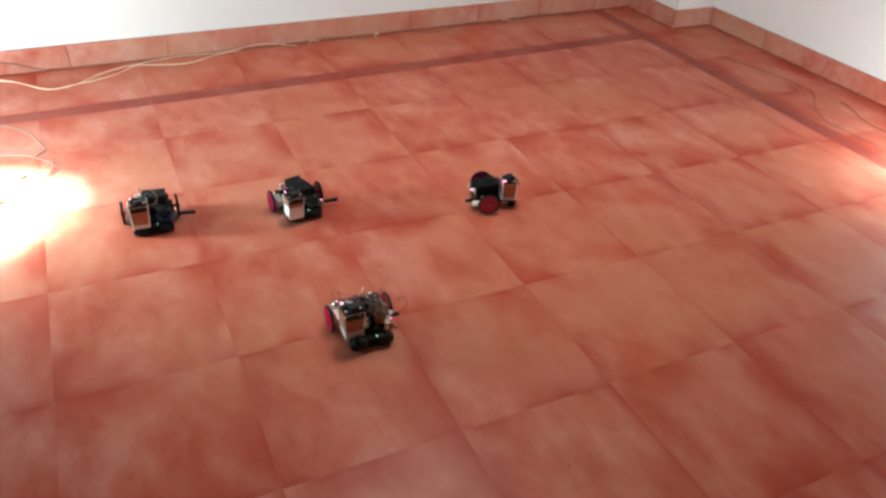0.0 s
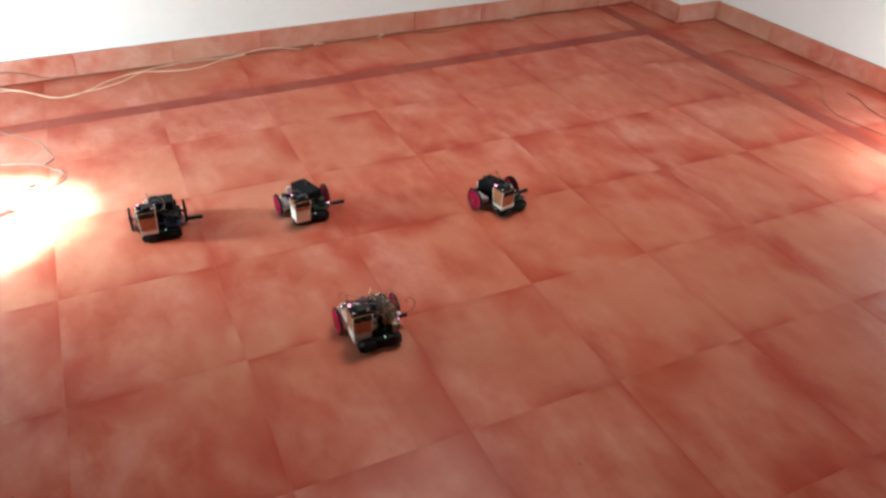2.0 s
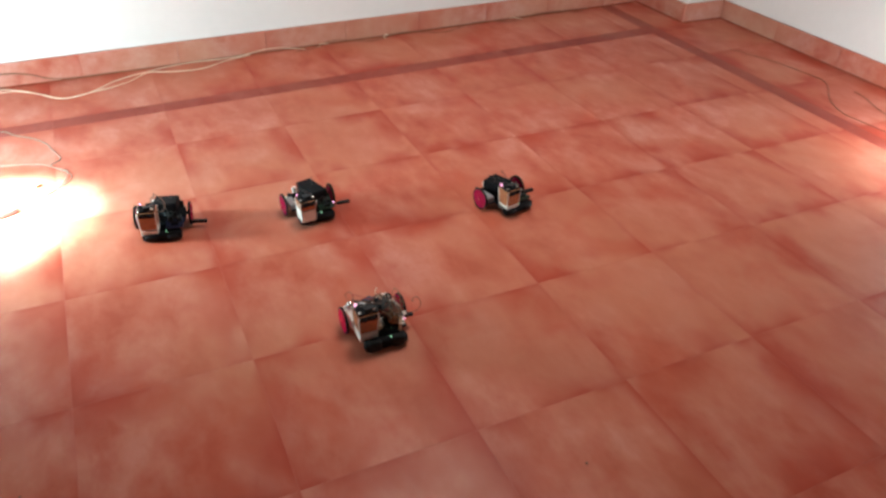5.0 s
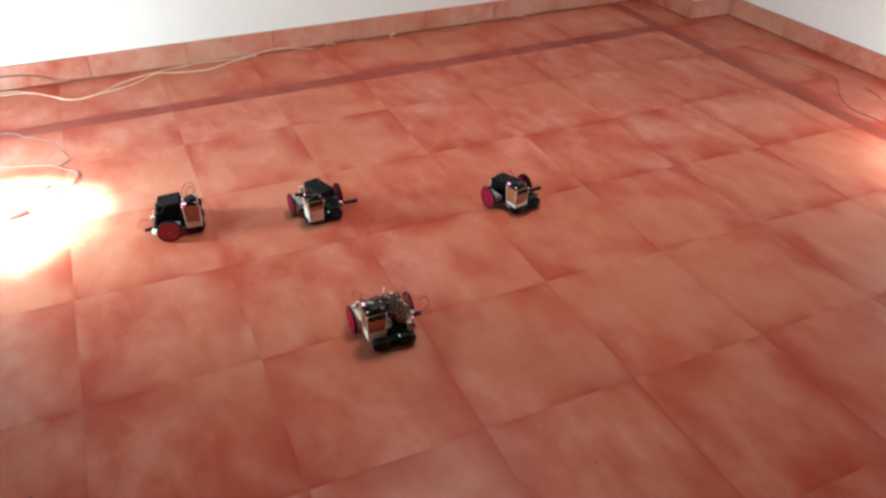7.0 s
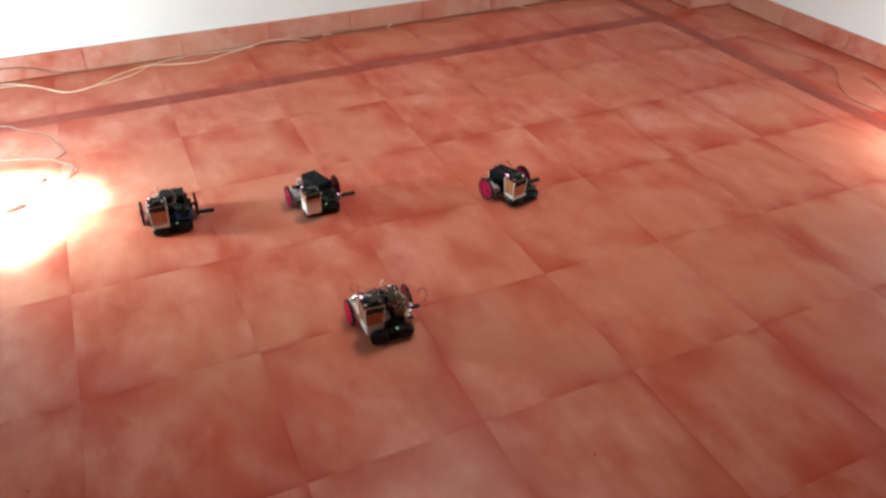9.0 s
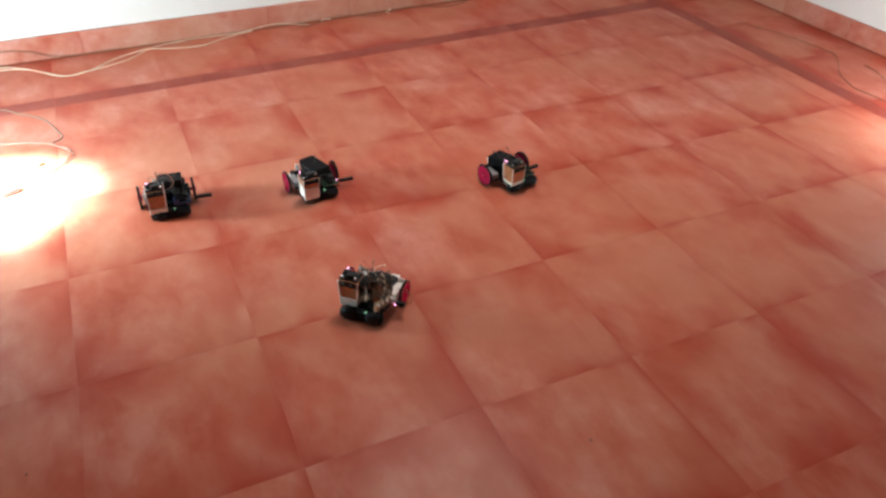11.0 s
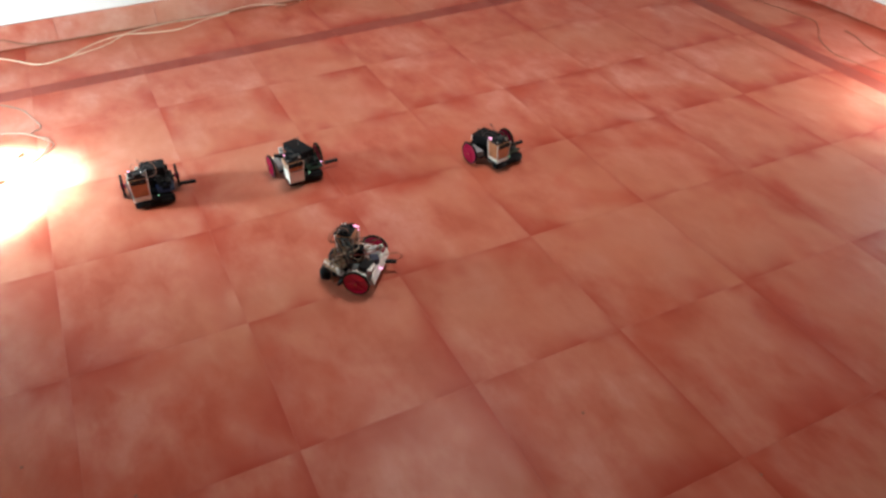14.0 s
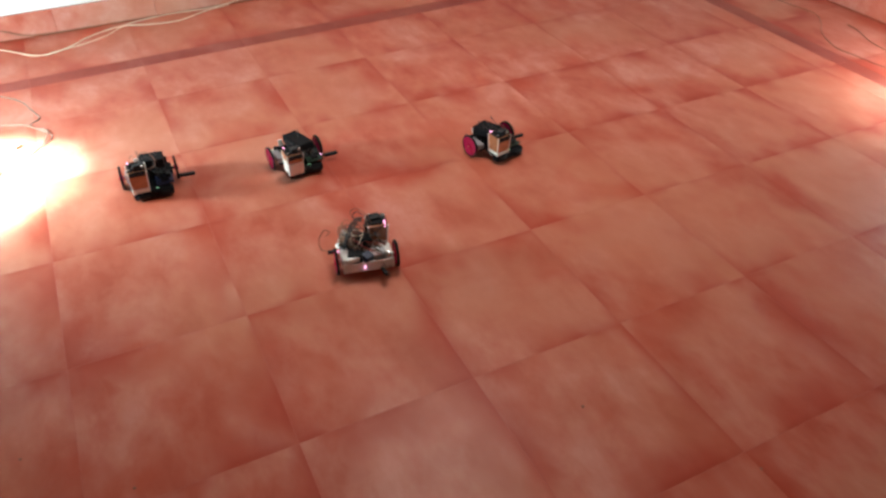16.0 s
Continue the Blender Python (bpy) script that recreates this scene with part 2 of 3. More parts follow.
def tube(bm, points, r, seg=6, steps=6):
    pts = spline(points, steps)
    rings = []
    for i, p in enumerate(pts):
        d = (pts[min(i + 1, len(pts) - 1)] - pts[max(i - 1, 0)]).normalized()
        q = d.to_track_quat("Z", "Y")
        rings.append([bm.verts.new(p + q @ Vector((r * math.cos(a), r * math.sin(a), 0))) for a in (2 * math.pi * k / seg for k in range(seg))])
    for A, B in zip(rings, rings[1:]):
        for k in range(seg):
            bm.faces.new((A[k], A[(k + 1) % seg], B[(k + 1) % seg], B[k]))
    bm.faces.new(rings[0][::-1])
    bm.faces.new(rings[-1])
    return bm


def lathe(bm, profile, seg=28, axis="X"):
    """Turns a closed profile of (radius, offset) round an axis."""
    rings = []
    for k in range(seg):
        a = 2 * math.pi * k / seg
        ring = []
        for r, o in profile:
            c, s = r * math.cos(a), r * math.sin(a)
            ring.append(bm.verts.new((o, c, s) if axis == "X" else (c, s, o)))
        rings.append(ring)
    n = len(profile)
    for k in range(seg):
        A, B = rings[k], rings[(k + 1) % seg]
        for i in range(n):
            j = (i + 1) % n
            bm.faces.new((A[i], A[j], B[j], B[i]))
    return bm


# ---- plan of the room ----
TILE, GAP = 0.378, 0.001     # tile width across the room, joint
DEEP = 0.386                  # tile length towards the far wall
X0, X1 = -4.4, 2.52          # side walls
Y0, Y1 = -4.8, 2.31          # rear wall behind the viewer and far wall (at x = 0)
LEAN = 0.055                 # the far wall and its border run slightly out of square
PX, PY = 2.265, 2.045          # the pillar in the far corner
HEIGHT = 2.6


def far(x, y):
    """The plan's point, with the far border leaning as the far wall does."""
    k = min(1.0, max(0.0, (y - 0.9) / 1.0))
    return x, y + LEAN * x * k


def wall_between(name, a, b, thick, side):
    """An upright wall of the room's height from a to b, its thickness to the given side."""
    a, b = Vector((*a, 0)), Vector((*b, 0))
    n = (b - a).normalized().cross(Vector((0, 0, 1))) * thick * side
    bm = bmesh.new()
    lo = [bm.verts.new(p - Vector((0, 0, 0.05))) for p in (a, b, b + n, a + n)]
    hi = [bm.verts.new(p + Vector((0, 0, HEIGHT))) for p in (a, b, b + n, a + n)]
    bm.faces.new(lo[::-1])
    bm.faces.new(hi)
    for i in range(4):
        j = (i + 1) % 4
        bm.faces.new((lo[i], lo[j], hi[j], hi[i]))
    ob = part(name, bm, M_WALL)
    return ob


w = wall_between("wall_north", (X0, Y1 + LEAN * X0), (PX, Y1 + LEAN * PX), 0.15, -1)
tagged(w, "plain white plastered wall above terracotta skirting", "wall", kind="structure")
w = wall_between("wall_pillar_side", (PX, PY), (PX, Y1 + LEAN * PX + 0.15), 0.14, 1)
tagged(w, "white plastered side of a corner pillar", "wall", kind="structure")
w = wall_between("wall_pillar_front", (PX + 0.14, PY), (X1 + 0.15, PY), 0.14, -1)
tagged(w, "white plastered front of a corner pillar", "wall", kind="structure")
w = wall_between("wall_east", (X1, Y0 - 0.15), (X1, PY - 0.002), 0.15, 1)
tagged(w, "plain white plastered wall above terracotta skirting", "wall", kind="structure")
# Unseen west and south walls: set far back to cut bounced light.
w = wall_between("wall_west", (X0, Y0 - 0.15), (X0, Y1 + 0.2), 0.15, -1)
tagged(w, "plain white plastered wall", "wall", kind="structure")
w = wall_between("wall_south", (X0, Y0), (X1, Y0), 0.15, 1)
tagged(w, "plain white plastered wall", "wall", kind="structure")
bm = bmesh.new()
box(bm, ((X0 + X1) / 2, (Y0 + Y1) / 2, HEIGHT + 0.075), (X1 - X0 + 0.4, Y1 - Y0 + 0.8, 0.15))
tagged(part("ceiling", bm, M_CEIL), "unseen ceiling, brown and dark to cut bounced light", "ceiling", kind="structure")
bm = bmesh.new()
box(bm, ((X0 + X1) / 2, (Y0 + Y1) / 2, -0.0403), (X1 - X0 + 0.4, Y1 - Y0 + 0.8, 0.08))
floor = tagged(part("floor", bm, M_GROUT), "terracotta tiled floor with dark red border stripe", "floor", kind="structure")


def slab(corners, top, thick, material, name, parent, chamfer=0.0003):
    """One flat tile with chamfered upper edges, its origin at its middle."""
    mid = Vector((sum(c[0] for c in corners) / 4, sum(c[1] for c in corners) / 4, top))
    bm = bmesh.new()
    rings = []
    for inset, z in ((0.0, -thick), (0.0, -chamfer * 0.6), (chamfer, 0.0)):
        ring = []
        for i, c in enumerate(corners):
            p = Vector((c[0] - mid.x, c[1] - mid.y, 0))
            k = 1 - inset / max(1e-4, max(abs(p.x), abs(p.y)))
            ring.append(bm.verts.new((p.x * k, p.y * k, z)))
        rings.append(ring)
    for A, B in zip(rings, rings[1:]):
        for i in range(4):
            j = (i + 1) % 4
            bm.faces.new((A[i], A[j], B[j], B[i]))
    bm.faces.new(rings[-1])
    bm.faces.new(rings[0][::-1])
    return part(name, bm, material, parent, at=mid)


def quad(xa, xb, ya, yb):
    g = GAP / 2
    return [far(*p) for p in ((xa + g, ya + g), (xb - g, ya + g), (xb - g, yb - g), (xa + g, yb - g))]


# ---- robots ----
TRACK, RADIUS = 0.146, 0.0335


def add_wheel(robot, side, red):
    """A thin red wheel with a black tyre; its origin is on the axle."""
    bm = bmesh.new()
    R = RADIUS
    lathe(bm, [(R, -0.0022), (R, 0.0022), (R - 0.0012, 0.0032), (R - 0.004, 0.0032), (R - 0.004, -0.0032), (R - 0.0012, -0.0032)])
    wheel = part("wheel", bm, M_RUBBER, robot, "black rubber tyre on a red spoked wheel", True, (side * TRACK / 2, 0, R))
    bm = bmesh.new()
    lathe(bm, [(R - 0.004, -0.0031), (R - 0.004, 0.0031), (R - 0.0075, 0.0031), (R - 0.0075, -0.0031)])
    lathe(bm, [(0.0075, -0.006), (0.0075, 0.006), (0.002, 0.006), (0.002, -0.006)], 16)
    lathe(bm, [(R - 0.007, -0.0008), (R - 0.007, 0.0008), (0.004, 0.0008), (0.004, -0.0008)])
    for k in range(6):
        a = math.pi * k / 3
        box(bm, (0, math.cos(a) * 0.0165, math.sin(a) * 0.0165), (0.0056, 0.021, 0.0052), (math.degrees(a), 0, 0))
    part("rim", bm, red, wheel, "red plastic spoked rim")
    bm = bmesh.new()
    cyl(bm, (-0.0066, 0, 0), (0.0066, 0, 0), 0.0022, seg=10)
    part("axle_end", bm, M_STEEL, wheel, "steel axle end")
    return wheel


def wire(robot, points, r=0.0009, material=None):
    bm = bmesh.new()
    tube(bm, points, r, 5, 5)
    return part("wire", bm, material or M_WIRE_BLACK, robot, smooth=True)


def crumple(rnd, at, r):
    """A wad with sharp folds, round the point at."""
    bm = bmesh.new()
    bmesh.ops.create_icosphere(bm, subdivisions=2, radius=r)
    for v in bm.verts:
        v.co = v.co * rnd.uniform(0.68, 1.22)
    bm.transform(Matrix.Translation(at) @ Matrix.Diagonal((1.1, 1.2, 0.9, 1)))
    return bm


def make_robot(m, covered, label, seed, tray=0.021, box_turn=0.0, tx=0.03, z1=0.097, lid=(0.074, 14), ty=0.060, z0=0.029, shift=0.0, bar_y=0.016, lid_x=0.064, lid_y=-0.004, lid_len=0.070, lid_cx=-0.014):
    """A hand-built two-wheeled robot. It looks along +y; its origin is on the floor under the axle.
    tray: height of the tower's white lower half; box_turn: how far the battery box is twisted, in degrees."""
    rnd = random.Random(seed)
    robot = new("robot")
    robot.matrix_world = m
    tagged(robot, label, "robot", group="two-wheeled robots")
    # chassis
    bm = bmesh.new()
    box(bm, (0, -0.002, 0.026), (0.118, 0.070, 0.004), bev=0.001)
    box(bm, (0, 0.055, 0.026), (0.086, 0.050, 0.004), bev=0.001)
    part("base_plate", bm, M_WHITE if not covered else M_BLACKM, robot, "white plastic chassis plate" if not covered else "black plastic chassis plate")
    bm = bmesh.new()
    if covered:
        h = 0.034 if seed == 1 else 0.022
        box(bm, (-0.002, -0.036, 0.023 + h / 2), (0.104, 0.006, h), (-14, 0, 0), 0.002)
        part("rear_panel", bm, M_BLACK, robot, "glossy black rear panel")
        for side in (-1, 1):
            bm = bmesh.new()
            cyl(bm, (side * 0.052, -0.020, 0.026), (side * 0.050, -0.046, 0.025), 0.009, 0.008, 14)
            part("motor_can", bm, M_CREAM if side > 0 else M_TAN, robot, "round motor can", True)
    else:
        box(bm, (0, -0.037, 0.036), (0.122, 0.003, 0.022), (-14, 0, 0), 0.001)
        part("rear_panel", bm, M_WHITE, robot, "white upright rear panel")
    for side in (-1, 1):
        bm = bmesh.new()
        box(bm, (side * 0.052, 0.004, 0.036), (0.020, 0.050, 0.018 if covered else 0.024), bev=0.003)
        cyl(bm, (side * 0.058, 0, 0.035), (side * 0.070, 0, 0.035), 0.004, seg=12)
        part("gear_motor", bm, (M_GREY if side > 0 else M_BLACKM) if covered else M_WHITE, robot, "plastic gear motor")
    # front bumper: two rounded black pods joined by a plate
    bm = bmesh.new()
    fy = 0.078 if covered else 0.089
    box(bm, (shift, fy, 0.017), (0.106, 0.026, 0.026), bev=0.008)
    box(bm, (shift, 0.064, 0.022), (0.092, 0.040, 0.012), bev=0.003)
    bumper = part("bumper", bm, M_BLACKM, robot, "rounded black front bumper", True)
    for side in (-1, 1):
        bm = bmesh.new()
        box(bm, (shift + side * 0.030, fy + 0.003, 0.018 if not covered else 0.015), (0.036, 0.027, 0.031 if not covered else 0.022), bev=0.009)
        part("pod", bm, M_BLACK, bumper, smooth=True)
    bm = bmesh.new()
    lathe(bm, [(0.0001, -0.009), (0.006, -0.006), (0.0085, 0), (0.006, 0.006), (0.0001, 0.009)], 14, "Z")
    bm.transform(pose(0, 0.060, 0.0092))
    part("ball_caster", bm, M_STEEL, robot, "steel ball caster", True)
    # tower at the front, on the robot's own right; wider towards its top
    zt = z0 + tray
    bm = bmesh.new()
    box(bm, (tx, ty, (zt + z1) / 2), (0.043, 0.040, z1 - zt), (0, 0, 0), 0.002, 1.12)
    tower = part("sensor_tower", bm, M_CARD, robot, "glossy brown upright box with white base")
    bm = bmesh.new()
    box(bm, (tx, ty, (z0 + zt) / 2), (0.044, 0.043, tray), (0, 0, 0), 0.002, 1.04)
    part("tray", bm, M_WHITE, tower, "white tray under the brown box")
    for ex in (-1, 1):
        for ey in (-1, 1):
            bm = bmesh.new()
            low = Vector((tx + ex * 0.0213, ty + ey * 0.0198, zt))
            top = Vector((tx + ex * 0.0243, ty + ey * 0.0222, z1))
            cyl(bm, low, top, 0.0016, seg=6)
            part("corner_strip", bm, M_WHITE, tower, "white corner strip")
    bm = bmesh.new()
    box(bm, (tx, ty, z1 + 0.002), (0.046, 0.034, 0.006), bev=0.001)
    box(bm, (tx - 0.006, ty + 0.004, z1 + 0.008), (0.028, 0.020, 0.010), (8, 0, 10), 0.002)
    box(bm, (tx + 0.015, ty - 0.006, z1 + 0.007), (0.010, 0.012, 0.008), (0, 0, 20), 0.001)
    head = part("sensor_head", bm, M_BLACK, tower, "black sensor board on the tower")
    bm = bmesh.new()
    box(bm, (tx - 0.001, ty + 0.0225, z1 - 0.006), (0.042, 0.004, 0.014), (-4, 0, 0), 0.001)
    for ex in (-0.010, 0.010):
        cyl(bm, (tx + ex, ty + 0.022, z1 - 0.005), (tx + ex, ty + 0.029, z1 - 0.006), 0.005, seg=14)
    part("sensor_face", bm, M_BLACK, head, "black sensor front with two round eyes")
    for dx, dz in ((0.017, 0.006), (0.017, -0.003)):
        bm = bmesh.new()
        cyl(bm, (tx + dx, ty - 0.012, z1 + dz), (tx + dx, ty - 0.0245, z1 + dz), 0.0022, 0.0016, 10)
        part("led", bm, M_LED_PINK, head, "small glowing pink lamp")
    for dx, dy, h in ((0.018, 0.012, 0.008), (-0.016, 0.012, 0.013)):
        bm = bmesh.new()
        cyl(bm, (tx + dx, ty + dy, z1 + 0.003), (tx + dx, ty + dy, z1 + h), 0.0035, seg=12)
        part("terminal", bm, M_STEEL, head, "bright metal terminal", True)
    # circuit board at the robot's left front
    bm = bmesh.new()
    box(bm, (-0.035, 0.055, 0.038), (0.046, 0.050, 0.002))
    board = part("circuit_board", bm, M_BLACK if seed == 4 else M_PCB if seed != 1 else M_BLUE, robot, "dark circuit board")
    for cx, cy, sx, sy, sz in ((-0.036, 0.063, 0.020, 0.014, 0.007), (-0.047, 0.044, 0.014, 0.022, 0.012), (-0.023, 0.042, 0.014, 0.016, 0.016)):
        bm = bmesh.new()
        box(bm, (cx, cy, 0.039 + sz / 2), (sx, sy, sz), bev=0.0008)
        part("chip", bm, M_BLACK, board)
    for k in range(5):
        bm = bmesh.new()
        cyl(bm, (-0.054 + k * 0.009, 0.0765, 0.038), (-0.054 + k * 0.009, 0.0765, 0.045), 0.0012, seg=8)
        part("header_pin", bm, M_STEEL if not covered else M_BLACK, board)
    bm = bmesh.new()
    cyl(bm, (-0.012, fy, 0.030), (-0.012, fy + 0.006, 0.032), 0.0014, 0.001, 10)
    part("led", bm, M_LED_GREEN, robot, "small glowing green lamp")
    bm = bmesh.new()
    cyl(bm, (-0.010, -0.038, 0.038), (-0.010, -0.046, 0.037), 0.0022, 0.0016, 10)
    part("led", bm, M_LED_PINK, robot, "small glowing pink lamp")
    if seed != 1:
        bm = bmesh.new()
        cyl(bm, (-0.062, 0.040, 0.030), (-0.068, 0.043, 0.030), 0.0019, 0.0012, 10)
        part("led", bm, M_LED_PINK, robot, "small glowing pink lamp")
    if covered:
        bm = bmesh.new()
        box(bm, (lid_cx, lid_y, lid[0]), (lid_x, lid_len, 0.026), (lid[1], 0, box_turn), 0.003)
        pack = part("battery_box", bm, M_BLACKM, robot, "matt black battery box")
        bm = bmesh.new()
        box(bm, (lid_cx, 0.006, 0.042), (lid_x, 0.056, 0.030), (0, 0, box_turn), 0.004)
        part("cradle", bm, M_BLACKM, pack)
        bm = bmesh.new()
        box(bm, (0.026, -0.040, 0.052), (0.012, 0.006, 0.018), (14, 0, 0), 0.001)
        part("end_cap", bm, M_WHITE, pack, "white end of the battery box")
    else:
        bm = bmesh.new()
        box(bm, (0.020, -0.010, 0.047), (0.050, 0.030, 0.020), (0, 0, 8), 0.002)
        part("battery_box", bm, M_PALE, robot, "pale grey battery box")
        bm = bmesh.new()
        box(bm, (-0.028, -0.012, 0.050), (0.036, 0.028, 0.024), (0, 0, -12), 0.002)
        part("motor_driver", bm, M_BLACK, robot, "black motor driver module")
        bm = bmesh.new()
        box(bm, (-0.002, 0.020, 0.062), (0.030, 0.034, 0.040), (0, 6, 14), 0.003)
        part("relay_module", bm, M_BLACKM, robot, "black relay module")
        bm = bmesh.new()
        box(bm, (-0.034, 0.046, 0.052), (0.026, 0.022, 0.026), (8, 0, -10), 0.002, 1.08)
        bread = part("breadboard", bm, M_TAN, robot, "tan breadboard crowded with wires")
        bm = bmesh.new()
        box(bm, (-0.045, 0.068, 0.049), (0.007, 0.050, 0.022), (0, 0, -24), 0.001)
        part("pin_strip", bm, M_TAN, bread, "tan strip with white pins")
        for k in range(4):
            bm = bmesh.new()
            p = Vector((-0.0395 - 0.0053 * k, 0.0850 - 0.0118 * k, 0.056))
            cyl(bm, p, p + Vector((-0.006, 0.003, 0.002)), 0.0032, 0.0026, 10)
            part("plug_pin", bm, M_WHITE, bread, "white plug pin", True)
        bm = bmesh.new()
        cyl(bm, (0.045, -0.018, 0.05), (0.052, -0.03, 0.058), 0.009, 0.007, 14)
        part("capacitor", bm, M_STEEL, robot, "round bright metal capacitor", True)
        bm = bmesh.new()
        box(bm, (tx - 0.0255, ty - 0.004, 0.082), (0.005, 0.024, 0.028), (0, -5, 0), 0.001)
        box(bm, (tx - 0.030, ty - 0.010, 0.088), (0.006, 0.014, 0.012), (0, -5, 0), 0.001)
        part("side_board", bm, M_BLACK, robot, "black board on the tower's side")
        for at, r, mat, words in (((tx - 0.032, ty + 0.002, 0.041), 0.009, M_CREAM, "crumpled cream paper padding"), ((tx - 0.004, ty - 0.031, 0.044), 0.015, M_FOIL, "crumpled silvery foil"), ((-0.058, 0.044, 0.048), 0.009, M_FOIL, "crumpled silvery foil")):
            part("wad", crumple(rnd, at, r), mat, robot, words)
        bm = bmesh.new()
        box(bm, (-0.036, -0.026, 0.053), (0.030, 0.012, 0.012), (0, 0, 4), 0.0015)
        part("connector", bm, M_WHITE, robot, "white plug connector")
        bm = bmesh.new()
        box(bm, (0.000, -0.022, 0.052), (0.022, 0.022, 0.018), (6, 0, 30), 0.001)
        part("blue_module", bm, M_BLUE, robot, "dark blue module")
        bm = bmesh.new()
        cyl(bm, (-0.022, 0.058, 0.050), (-0.040, 0.064, 0.050), 0.010, 0.010, 18)
        part("coil", bm, M_CARD, robot, "round brown coil", True)
        for k in range(16):
            a = Vector((rnd.uniform(-0.06, -0.02), rnd.uniform(0.015, 0.06), rnd.uniform(0.045, 0.06)))
            b = a + Vector((rnd.uniform(-0.02, 0.045), rnd.uniform(-0.03, 0.02), rnd.uniform(-0.005, 0.02)))
            top = (a + b) / 2 + Vector((rnd.uniform(-0.014, 0.008), rnd.uniform(-0.01, 0.01), rnd.uniform(0.03, 0.055)))
            wire(robot, (a, a.lerp(top, 0.6) + Vector((-0.006, 0, 0.006)), top, b.lerp(top, 0.5) + Vector((0.006, 0, 0.004)), b), 0.0008, (M_WIRE_BROWN, M_WIRE_GOLD, M_WIRE_BLACK)[k % 3])
        for k in range(7):
            bm = bmesh.new()
            p = Vector((rnd.uniform(-0.05, -0.03), rnd.uniform(0.054, 0.066), 0.063))
            cyl(bm, p, p + Vector((rnd.uniform(-0.004, 0.004), rnd.uniform(-0.004, 0.004), 0.009)), 0.0022, 0.0015, 8)
            part("component", bm, (M_STEEL, M_TAN, M_WHITE)[k % 3], robot)
    # bars that stick out
    bm = bmesh.new()
    if covered:
        box(bm, (-0.097, bar_y, 0.020), (0.042, 0.010, 0.009), (0, 0, -4), 0.0015)
    else:
        box(bm, (-0.078, 0.038, 0.034), (0.022, 0.009, 0.008), (0, 0, -4), 0.0015)
    part("side_bar", bm, M_BLACK, robot, "short black bar past the wheel")
    bm = bmesh.new()
    box(bm, (0.034, -0.052, 0.026), (0.009, 0.030, 0.008), (0, 0, 14), 0.0015)
    part("tail_bar", bm, M_BLACK, robot, "short black bar at the rear")
    # wires
    mats = (M_WIRE_BLACK,) * 6 if covered else (M_WIRE_BLACK, M_WIRE_RED, M_WIRE_BROWN, M_WIRE_BLACK, M_WIRE_BROWN, M_WIRE_WHITE)
    for k in range(7 if covered else 26):
        a = Vector((rnd.uniform(-0.052, -0.012), rnd.uniform(0.03, 0.07), 0.045 if covered else rnd.uniform(0.045, 0.075)))
        b = Vector((rnd.uniform(-0.03, 0.045), rnd.uniform(-0.03, 0.035), rnd.uniform(0.05, 0.09)))
        top = (a + b) / 2 + Vector((rnd.uniform(-0.02, 0.02), rnd.uniform(-0.02, 0.01), rnd.uniform(0.004, 0.016) if covered else rnd.uniform(0.002, 0.02)))
        wire(robot, (a, a + Vector((0, 0, 0.012)), top, b + Vector((0, 0, 0.006)), b), rnd.uniform(0.0008, 0.0013), mats[k % 6])
    if seed in (1, 4):
        wire(robot, ((0.024, 0.046, 0.100), (0.010, 0.050, 0.126), (-0.008, 0.066, 0.134), (-0.022, 0.080, 0.118), (-0.016, 0.082, 0.098), (0.004, 0.074, 0.090)), 0.0010, M_WIRE_BROWN)
        wire(robot, ((0.020, 0.056, 0.100), (0.004, 0.060, 0.118), (-0.010, 0.072, 0.120), (-0.018, 0.078, 0.100), (0.004, 0.070, 0.086)), 0.0010, M_WIRE_BLACK)
        wire(robot, ((0.03, -0.036, 0.045), (0.032, -0.066, 0.058), (0.042, -0.080, 0.042), (0.038, -0.062, 0.026)), 0.0009, M_WIRE_BROWN)
    if seed == 4:
        for k in range(3):
            wire(robot, ((0.006 - 0.004 * k, 0.075 - 0.006 * k, 0.098), (-0.012, 0.066 - 0.012 * k, 0.104 + 0.003 * k), (-0.03, 0.050 - 0.014 * k, 0.096 + 0.003 * k), (-0.044, 0.034 - 0.010 * k, 0.078), (-0.05, 0.02, 0.05)), 0.0019, M_WIRE_BLACK)
        wire(robot, ((-0.086, 0.038, 0.037), (-0.104, 0.040, 0.046), (-0.106, 0.045, 0.072), (-0.092, 0.050, 0.094), (-0.080, 0.050, 0.086), (-0.090, 0.046, 0.078)), 0.0010, M_WIRE_BROWN)
    red = M_RED_DIM if covered else M_RED
    left, right = add_wheel(robot, -1, red), add_wheel(robot, 1, red)
    return robot, left, right


R1 = make_robot(pose(-0.474, 1.028, 0, 0, 0, 178), True, "small robot with black battery box near a bright lamp", 1, 0.018, -4, 0.030, 0.094, (0.073, 8), ty=0.066, z0=0.022, bar_y=0.026, lid_y=0.006, lid_len=0.062)
R2 = make_robot(pose(-0.074, 0.962, 0, 0, 0, 184), True, "small robot with red wheels and black battery box on terracotta tiles", 2, 0.038, 13, 0.030, 0.083, (0.067, 3), ty=0.074, z0=0.018, bar_y=0.038, lid_x=0.047, lid_y=0.004, lid_len=0.094)
R3 = make_robot(pose(0.488, 0.790, 0, 0, 0, 187), True, "small red-wheeled robot with black box turning on terracotta tiles", 3, 0.018, 12, 0.017, 0.086, (0.062, 2), ty=0.066, z0=0.018, shift=-0.010, bar_y=0.024, lid_x=0.058, lid_cx=0.004)
